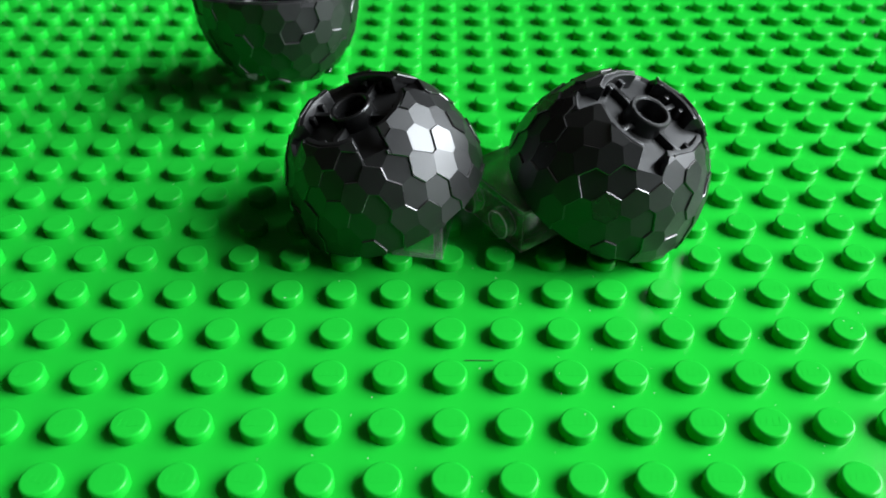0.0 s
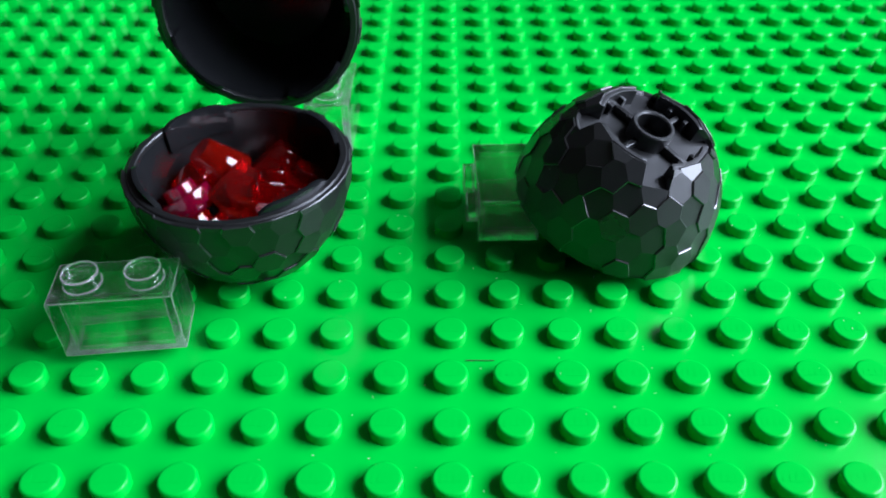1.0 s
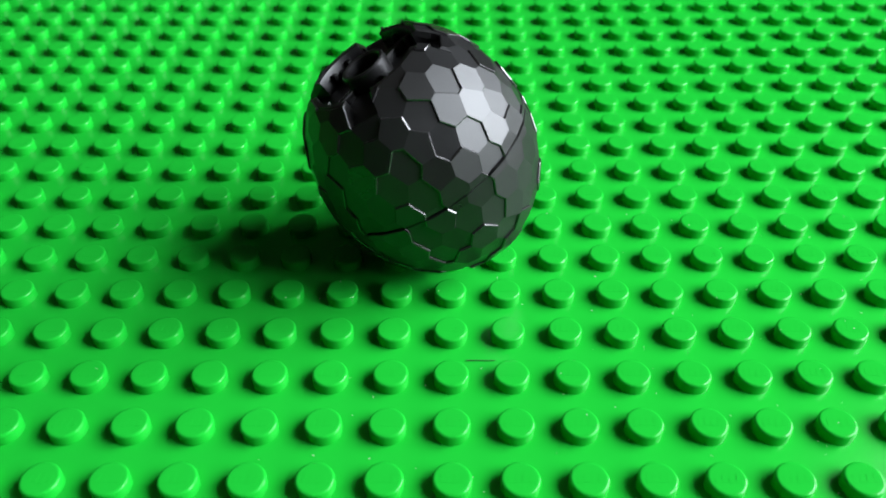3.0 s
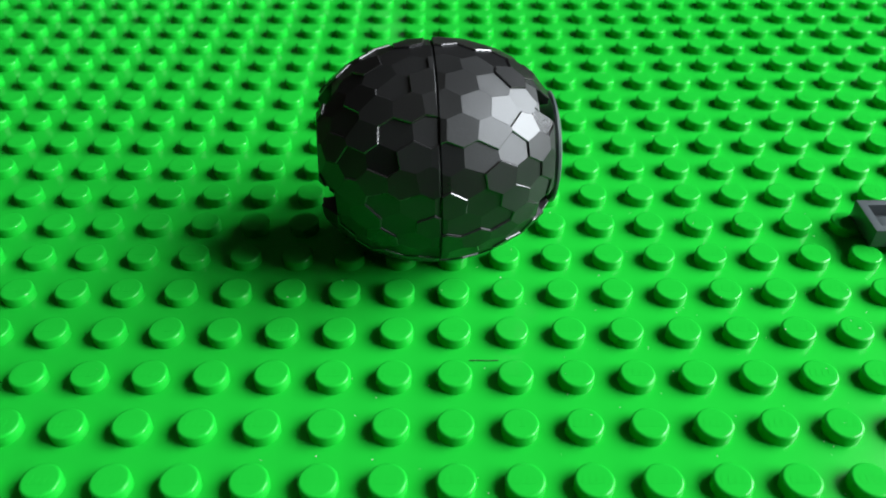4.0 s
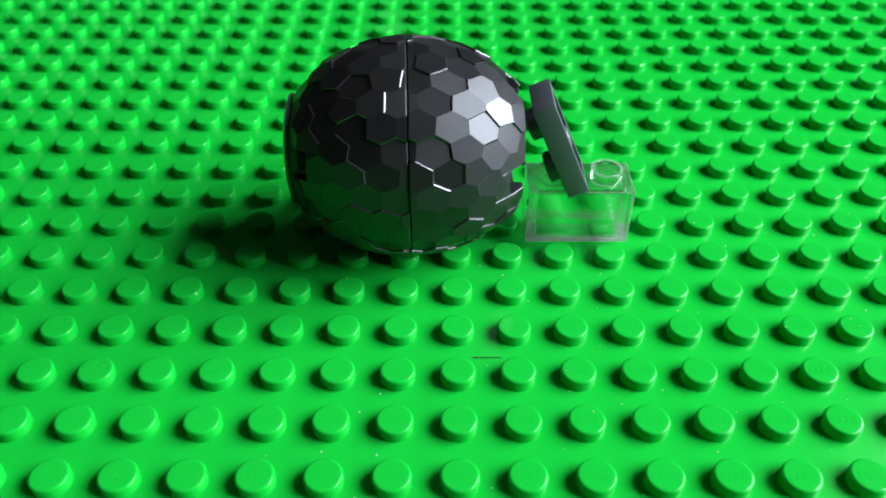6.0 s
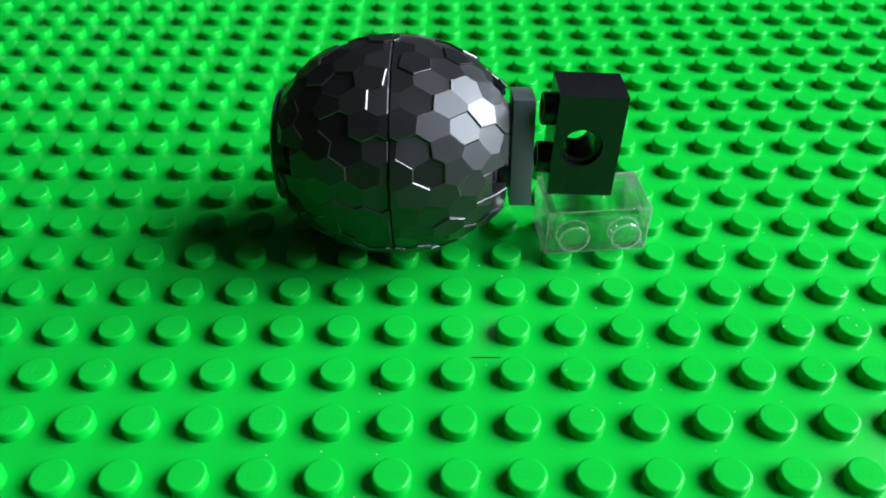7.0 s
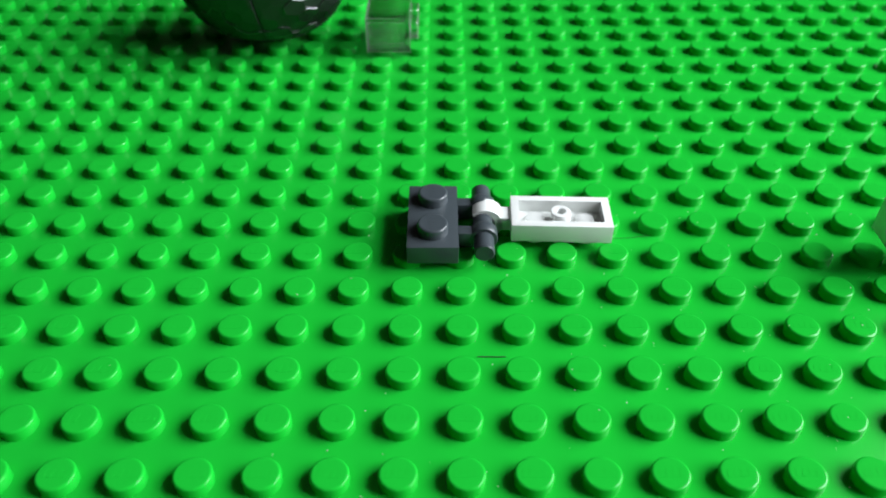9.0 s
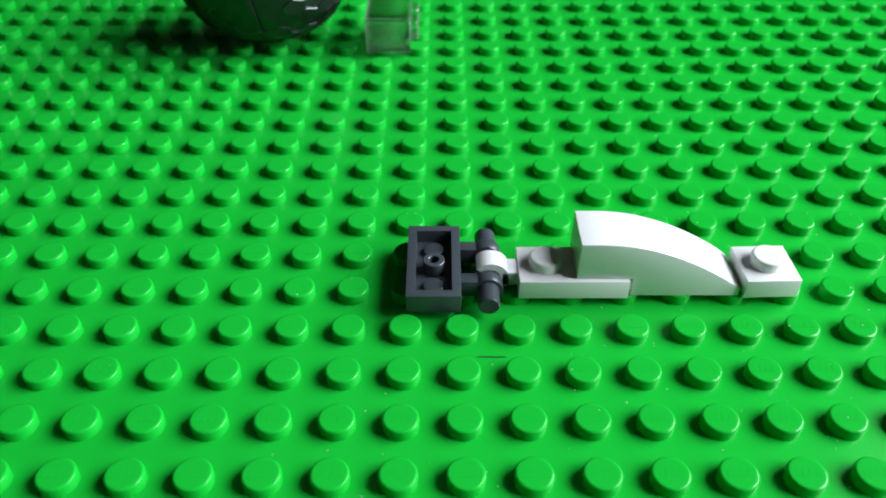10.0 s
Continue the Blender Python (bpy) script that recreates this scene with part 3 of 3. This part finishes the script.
def steps(rows):
    """The pose held at time t in a row of (t, pose)."""
    def at(t):
        m = rows[0][1]
        for s, n in rows:
            if s <= t + 1e-4:
                m = n
        return m
    return at


TICKS = [k / 10 for k in range(101)]


def stop_frames(ob, at):
    """Key a thing that is set down anew every tenth of a second and rests between."""
    rows = []
    for t in TICKS:
        m = at(t)
        rows.append((t, m))
        if t < 10:
            rows.append((t + 2 / 30, m))
    walk(ob, rows)


def park(k):
    return place(-90 + 26 * k, -88, 1.7)


def blend(t0, a, t1, b):
    """Rows of numbers evenly between two rows, every tenth of a second, ends left out."""
    n = round((t1 - t0) * 10)
    return [(round(t0 + k / 10, 1), *[p + (q - p) * k / n for p, q in zip(a, b)]) for k in range(1, n)]


# whole egg from 2.4 s: centre x, y, z, pitch, turn
WHOLE = [(2.4, -4.4, 42.9, 18.9, -90, 0)]
WHOLE += blend(2.8, (-4.4, 42.9, 18.9, -90, 0), 3.4, (-2.4, 43.6, 17.4, -180, 5))
WHOLE += [(3.4, -2.4, 43.6, 17.4, -180, 6), (3.8, -1.9, 43.8, 17.4, -180, 7), (3.9, -3.2, 44.2, 17.4, -180, 5), (4.0, -2.8, 44.5, 17.4, -180, 4),
          (4.2, -2.0, 45.2, 17.4, -180, -14), (4.3, -2.0, 46.0, 17.4, -180, -32), (4.4, -2.2, 46.2, 17.4, -180, -51), (4.5, -2.3, 46.2, 17.4, -180, -54),
          (4.6, -3.0, 44.5, 17.4, -180, -68), (4.7, -4.2, 42.6, 17.4, -180, -83), (4.8, -4.2, 43.3, 17.4, -180, -98), (4.9, -4.2, 43.9, 17.4, -180, -115),
          (5.0, -5.5, 44.8, 17.4, -180, -141), (5.1, -6.0, 45.0, 17.4, -180, -160), (5.2, -6.2, 45.2, 17.4, -180, -171), (5.3, -6.6, 45.3, 17.4, -180, -176),
          (5.6, -7.0, 45.4, 17.4, -180, -177), (6.0, -6.9, 45.4, 17.4, -180, -178), (6.8, -6.6, 45.5, 17.4, -180, -179), (7.0, -8.7, 46.1, 17.4, -180, -181),
          (7.1, -6.6, 45.8, 17.4, -180, -180), (7.3, -12.0, 47.8, 17.9, -173.5, -181), (7.4, -14.1, 52.6, 18.0, -173, -181), (7.6, -18.0, 60.0, 18.0, -173, -181),
          (7.7, -21.0, 68.0, 18.0, -173, -181), (7.8, -27.0, 76.0, 18.0, -173, -181), (7.9, -37.5, 80.5, 18.0, -173, -181), (8.0, -39.5, 88.5, 18.0, -173, -181),
          (8.1, -41.0, 99.0, 18.0, -173, -181), (8.2, -41.3, 116.5, 18.0, -173, -181)]
whole = steps([(t, place(x, y, z) @ pose(0, 0, 0, 0, 0, turn) @ pose(0, 0, 0, 0, pitch, 0)) for t, x, y, z, pitch, turn in WHOLE])

A_EARLY = steps([(t, leaning(*r)) for t, *r in [
    (0, -9.4, 51.1, 7.0, 19.7, -165), (0.1, -10.3, 48.8, 15.3, 52, -178), (0.2, -18.0, 45.6, 17.1, 80, -178), (0.3, -25.5, 45.2, 17.5, 107, -177), (0.4, -27.1, 45.2, 17.9, 113.2, -177),
    (0.6, -31.5, 45.0, 19.0, 135.1, -178), (0.7, -33.6, 40.4, 18.9, 180, -178), (0.8, -33.8, 40.2, 18.9, 180, -178), (0.9, -31.9, 40.8, 18.9, 180, -178), (1.0, -30.0, 40.9, 18.9, 180, -178),
    (1.1, -26.5, 40.1, 18.9, 180, -178), (1.2, -25.6, 38.8, 18.9, 180, -178), (1.6, -21.2, 40.6, 18.9, 180, -178), (2.0, -17.3, 42.3, 18.9, 180, -178), (2.1, -13.5, 43.1, 18.9, 180, -178),
    (2.2, -9.5, 43.1, 18.9, 180, -178), (2.3, -5.2, 42.9, 18.9, 180, -178)]])
B_EARLY = steps([(t, leaning(*r)) for t, *r in [
    (0, 24.5, 51.1, 7.5, 21.9, -31.7), (0.1, 24.2, 50.8, 6.6, 19, -33), (0.5, 24.0, 50.7, 6.5, 18.2, -33.8), (0.8, 25.0, 49.5, 6.3, 17, -35), (0.9, 25.8, 48.0, 6.2, 16.5, -36), (1.5, 25.8, 47.4, 6.2, 16.5, -38),
    (1.6, 25.6, 47.2, 6.3, 15.5, -38), (1.7, 23.1, 51.1, 10.2, 7, -99), (1.9, 20.8, 45.7, 13.4, 4.2, -73), (2.0, 19.0, 40.9, 19.5, 2.7, 86), (2.1, 13.0, 46.0, 18.3, 5, -103), (2.2, 1.1, 46.5, 18.6, 5, -130),
    (2.3, -5.0, 44.0, 19.9, 1, -40), (2.4, -4.4, 42.9, 19.6, 5, -82)]])
C_ALL = steps([(t, leaning(*r)) for t, *r in [
    (0, -33, 96, 21.0, 194, 90), (0.1, -29.5, 96, 21.0, 188, 90), (0.2, -29.5, 94, 21.0, 186, 90), (0.3, -27.8, 76.5, 21.2, 184, 90), (0.4, -29.7, 86.3, 26.0, 167, 90), (0.6, -28.8, 90.0, 24.5, 167, 90),
    (0.7, -28.9, 80.0, 26.0, 138, 90), (0.8, -28.4, 69.7, 28.8, 122, 90), (0.9, -27.7, 60.7, 33.3, 106, 90), (1.0, -29.6, 63.0, 30.0, 90, 90), (1.1, -26.8, 62.9, 29.8, 94, 90), (1.2, -30.0, 71.4, 26.2, 104, 90),
    (1.3, -29.3, 81.0, 20.6, 120, 90), (1.4, -28.3, 86.9, 20.2, 176, 90), (1.5, -28.1, 86.1, 20.4, 179, 90), (1.6, -29.0, 104.5, 18.9, 180, 90), (1.7, -28.4, 110.5, 18.9, 180, 90), (1.8, -27.5, 120, 18.9, 180, 90),
    (1.9, -28, 127, 18.9, 180, 90), (2.0, -31.5, 131.5, 18.9, 180, 90), (2.2, -28, 133.5, 18.9, 180, 90), (2.6, -26, 137, 18.9, 180, 90), (2.7, -26, 148, 18.9, 180, 90), (2.9, -28, 170, 18.9, 180, 90)]])
TO_B, TO_A = pose(0, 0, 0, 0, 90, 0), pose(0, 0, 0, 0, -90, 0)


def pose_a(t):
    if t < 2.35:
        return A_EARLY(t)
    return place(0, 0, -1.1 if t < 2.55 else 0) @ whole(t) @ TO_A


def pose_b(t):
    return B_EARLY(t) if t < 2.55 else whole(t) @ TO_B


def brick_rows():
    """Where each clear brick stands; away() is its resting place outside the view."""
    def up(x, y, z=1.7, turn=90):
        return place(x, y, z, 0, 0, turn)

    def lying(x, y, z, toward, turn=0):
        return place(x, y, z, 0, 0, turn) @ axes((0, 0, 0), (0, 1, 0), (toward, 0, 0))

    away = [park(k) for k in range(6)]
    return [
        [(0, up(-3.5, 47, 1.7, 80)), (0.1, up(-5.5, 51.5)), (0.2, up(-15.4, 43.3)), (0.7, away[0]), (1.7, lying(26.5, 49.0, 5.7, 1)), (1.9, up(31.6, 45.2)), (2.0, lying(25, 43.5, 5.7, 1, -8)),
         (2.1, lying(15.4, 45, 5.7, 1)), (2.2, lying(6, 45.2, 5.7, 1)), (2.3, lying(8.8, 45, 5.7, 1)), (2.4, away[0])],
        [(0, away[1]), (0.1, up(-5.5, 51.5, 11.3)), (0.2, up(-46.4, 43.3)), (0.7, away[1]), (2.0, lying(26, 44.5, 13.7, 1, -4)), (2.1, lying(16, 46, 13.7, 1)), (2.2, lying(6.8, 46, 13.7, 1)),
         (2.3, lying(9.6, 46, 13.7, 1)), (2.4, away[1])],
        [(0, away[2]), (0.2, up(-45.2, 42.2, 11.3, 86)), (0.6, away[2]), (0.9, up(-44.2, 23.6, 1.7, 6)), (1.1, up(-44.5, 24.6, 1.7, -6)), (1.2, up(-43.8, 25.0, 1.7, -3)), (1.3, away[2])],
        [(0, lying(14.5, 52, 5.7, -1, 35)), (0.1, lying(14.0, 51.5, 5.7, -1, -4)), (0.8, lying(13.9, 51.2, 5.7, -1, 2)), (1.7, lying(13.2, 50.5, 5.7, -1)), (1.9, up(7.9, 45.2)), (2.0, lying(11.9, 46.7, 5.7, -1)), (2.1, away[3])],
        [(0, away[4]), (0.3, up(-24.7, 77.5, 1.7)), (0.9, up(-21.5, 77.0, 1.7)), (1.1, away[4]), (2.0, lying(12.0, 47.2, 13.7, -1)), (2.1, away[4]), (5.6, lying(38.6, 50, 5.7, -1)), (5.7, up(-44, 92, 1.7, 18)), (5.8, away[4]),
         *[(t, lying(x + 22.0, y - 0.4, 5.7, 1)) for t, x, y, *_ in WHOLE if t > 7.2]],
        [(0, away[5]), (0.3, up(-21.5, 93.7, 1.7)), (0.7, up(12.4, 101, 1.7, 0)), (0.8, away[5]), (5.3, lying(16.3, 43.4, 5.7, 1)), (5.4, up(23.6, 44)), (5.6, lying(12.5, 50.2, 5.7, 1)),
         (5.7, up(19, 46.3, 1.7, 0)), (6.2, away[5]), (7.0, place(21, 49.6, 5.7, 0, 0, 5) @ axes((0, 0, 0), (1, 0, 0), (0, -1, 0))), (7.1, away[5])],
    ]


def motions():
    stop_frames(EGG_A, pose_a)
    stop_frames(EGG_B, pose_b)
    stop_frames(EGG_C, C_ALL)
    for ob, rows in zip(BRICKS, brick_rows()):
        stop_frames(ob, steps(rows))
    # gems lie in the pouring half, then in the lower half
    rng = random.Random(4)
    spots = [(7.6, -1.0, 8.6), (4.0, -7.6, 9.4), (0.5, 1.0, 8.0), (-4.0, 5.0, 9.2), (2.0, 5.5, 7.6), (-7.2, -3.0, 9.2), (-3.6, 0.0, 8.0), (7.0, 4.8, 9.0), (-1.5, 7.2, 10.2), (0.0, -3.0, 9.6), (-7.2, 2.6, 8.6), (-2.5, -7.2, 9.4)]
    for k, (ob, (x, y, z)) in enumerate(zip(GEMS, spots)):
        m = place(x, y, z, 180 + rng.uniform(-38, 38), rng.uniform(-38, 38), rng.uniform(0, 180))
        pour = 0.9 if k in (3, 4, 6, 9) else 1.0
        stop_frames(ob, lambda t, m=m, pour=pour: (C_ALL(t) if t < pour - 0.01 else pose_a(t)) @ m)
    # round dish: slides in and stays on the egg's end
    on_end = axes((-16.3, 0, 0), (0, 0, 1), (-1, 0, 0))
    slide = steps([(0, park(6)), *[(round(3.2 + k / 10, 1), place(62 - 10 * k, 45, 9.9) @ axes((0, 0, 0), (0, 0, 1), (1, 0, 0))) for k in range(5)]])
    stop_frames(DISH, lambda t: whole(t) @ on_end if t > 3.65 else slide(t))
    # grey plate: slides in upside down, is propped up, then joins the egg
    def flat(x, y):
        return place(x, y, 4.9, 180)

    grey = [(0, place(112, 45.3, 4.9, 180)), (3.8, flat(84, 45.3)), (3.9, flat(78.5, 45.3)), (4.0, flat(72.9, 45.3)), (4.1, flat(64.9, 45.3)), (4.2, flat(57, 45.2)), (4.3, flat(49.4, 45)), (4.4, flat(40.2, 44.6)), (4.6, flat(32.5, 45.4)),
            (5.3, axes((33.5, 43.5, 9.5), (0.9, 0, -0.42), (-0.42, 0, -0.9))), (5.4, axes((32.9, 41.2, 11.9), (0.5, 0, -0.86), (-0.86, 0, -0.5))), (5.6, axes((24.0, 45, 18.6), (0.45, 0, -0.9), (-0.9, 0, -0.45))),
            (5.7, axes((17.6, 46, 20.0), (0.62, 0, -0.78), (-0.78, 0, -0.62))), (5.9, axes((16.6, 46, 19.0), (0.4, 0, -0.9), (-0.9, 0, -0.4))), (6.1, axes((15.8, 45.8, 18.2), (0.2, 0, -0.98), (-0.98, 0, -0.2)))]
    joined = pose(0, 0, 0, -33) @ axes((20.0, 0, 0), (0, 0, 1), (-1, 0, 0))
    grey_at = steps(grey)
    stop_frames(GREY_PLATE, lambda t: whole(t) @ pose(0, 0, 0, 18 if t < 7.05 else 0) @ joined if t > 6.25 else grey_at(t))
    # black brick
    def side(x, y, turn):
        return place(x, y, 5.7, 0, 0, turn) @ axes((0, 4.8, 0), (1, 0, 0), (0, -1, 0))

    black = [(0, side(118, 46, 0)), *[(round(6.3 + k / 10, 1), side(86 - 13 * k, 46, 0)) for k in range(5)], (6.8, side(31.3, 46, 0)), (6.9, side(20.5, 47, -62)), (7.0, axes((23.4, 45.2, 19.6), (0.04, 0.05, 1), (-1, 0, 0.04)))]
    black_at = steps(black)
    fixed = pose(0, 0, 0, -36) @ axes((29.6, 0, 0), (0, 0, 1), (-1, 0, 0))
    stop_frames(HOLED, lambda t: whole(t) @ fixed if t > 7.05 else black_at(t))
    # dark plate with the handle
    def bar(x, y, turn, roll=0, z=1.7):
        return place(x, y, z, 0, 0, turn - 90) @ pose(0, 0, 0, roll) @ pose(0, 0, 0, 0, 0, 90)

    handle = [(0, bar(120, 50, 12)), (7.1, bar(88, 50, 14)), (7.2, bar(76, 50.5, 14)), (7.3, bar(72, 49.5, 14)), (7.4, bar(65, 48, 14)), (7.6, bar(58.5, 46, 8)), (7.7, bar(48.6, 42, 1)), (7.8, bar(39, 45.6, 2)), (7.9, bar(30.5, 46.4, 2)),
              (8.0, bar(23, 47.4, 1)), (8.1, bar(11.6, 47.2, 3)), (8.2, bar(1.0, 46.8, 47)), (8.3, bar(-4.2, 47.4, 75)), (8.4, bar(-5.6, 47.0, 84)), (8.6, bar(-5.0, 46.5, 86)), (8.8, bar(-4.2, 45.0, 90)),
              (9.1, bar(0.2, 40.5, 86, -90, 9.7)), (9.2, bar(-1.3, 37.0, 97, -180, 4.9)), (9.6, bar(-2.2, 36.2, 93, -180, 4.9)), (9.7, bar(-4.0, 34.4, 90, -180, 4.9))]
    stop_frames(HANDLE, steps(handle))
    # white plate with the clip
    clip = [(0, place(130, 45.5, 1.7)), (7.8, place(100, 45.5, 1.7)), (7.9, place(85, 45.5, 1.7)), (8.0, place(75.5, 45.5, 1.7)), (8.1, place(67, 45.5, 1.7)), (8.2, place(59, 45.5, 1.7)), (8.3, place(50.5, 45.5, 1.7)), (8.4, place(38.8, 45.4, 1.7)),
            (8.6, place(32.0, 43.0, 5.4, 275, -3.5, 5)), (8.7, place(25.5, 45.7, 5.1, 187, 0, 3)), (8.8, place(16.2, 46.1, 4.9, 180, 0, -2)), (9.1, place(20.6, 41.2, 5.7, 90, 0, -11)), (9.2, place(18.6, 37.0, 1.7, 0, 0, 5)),
            (9.6, place(17.6, 36.0, 1.7, 0, 0, 2)), (9.7, place(16.3, 33.3, 1.7, 0, 0, 0))]
    stop_frames(CLIP, steps(clip))
    # white curved slope and small plate
    slope = [(0, place(110, 37, 1.7)), (8.9, place(80, 37.5, 1.7)), (9.0, place(64, 38, 1.7, 0, 0, 0)), (9.1, place(55, 37.2, 1.7, 0, 0, -8)), (9.2, place(46.3, 37, 1.7, 0, 0, -4)), (9.3, place(37, 36.5, 1.7)), (9.4, place(27.4, 36, 1.7)),
             (9.6, place(18.8, 35.0, 1.7, 0, 0, 0)), (9.7, place(16.6, 33.9, 1.7))]
    stop_frames(SLOPE, steps(slope))
    small = [(0, place(118, 36, 1.7)), (9.7, place(80, 36, 1.7)), (9.8, place(64, 36, 1.7, 0, 0, 15)), (9.9, place(51.2, 34.6, 1.7, 0, 0, 18)), (10.0, place(44.9, 33.5, 1.7, 0, 0, 2))]
    stop_frames(SMALL, steps(small))
    # the long hair falls on the plate with the handle piece
    stop_frames(LONG_HAIR, steps([(0, place(90, 5, 0)), (7.2, place(0, 0, 0))]))


motions()
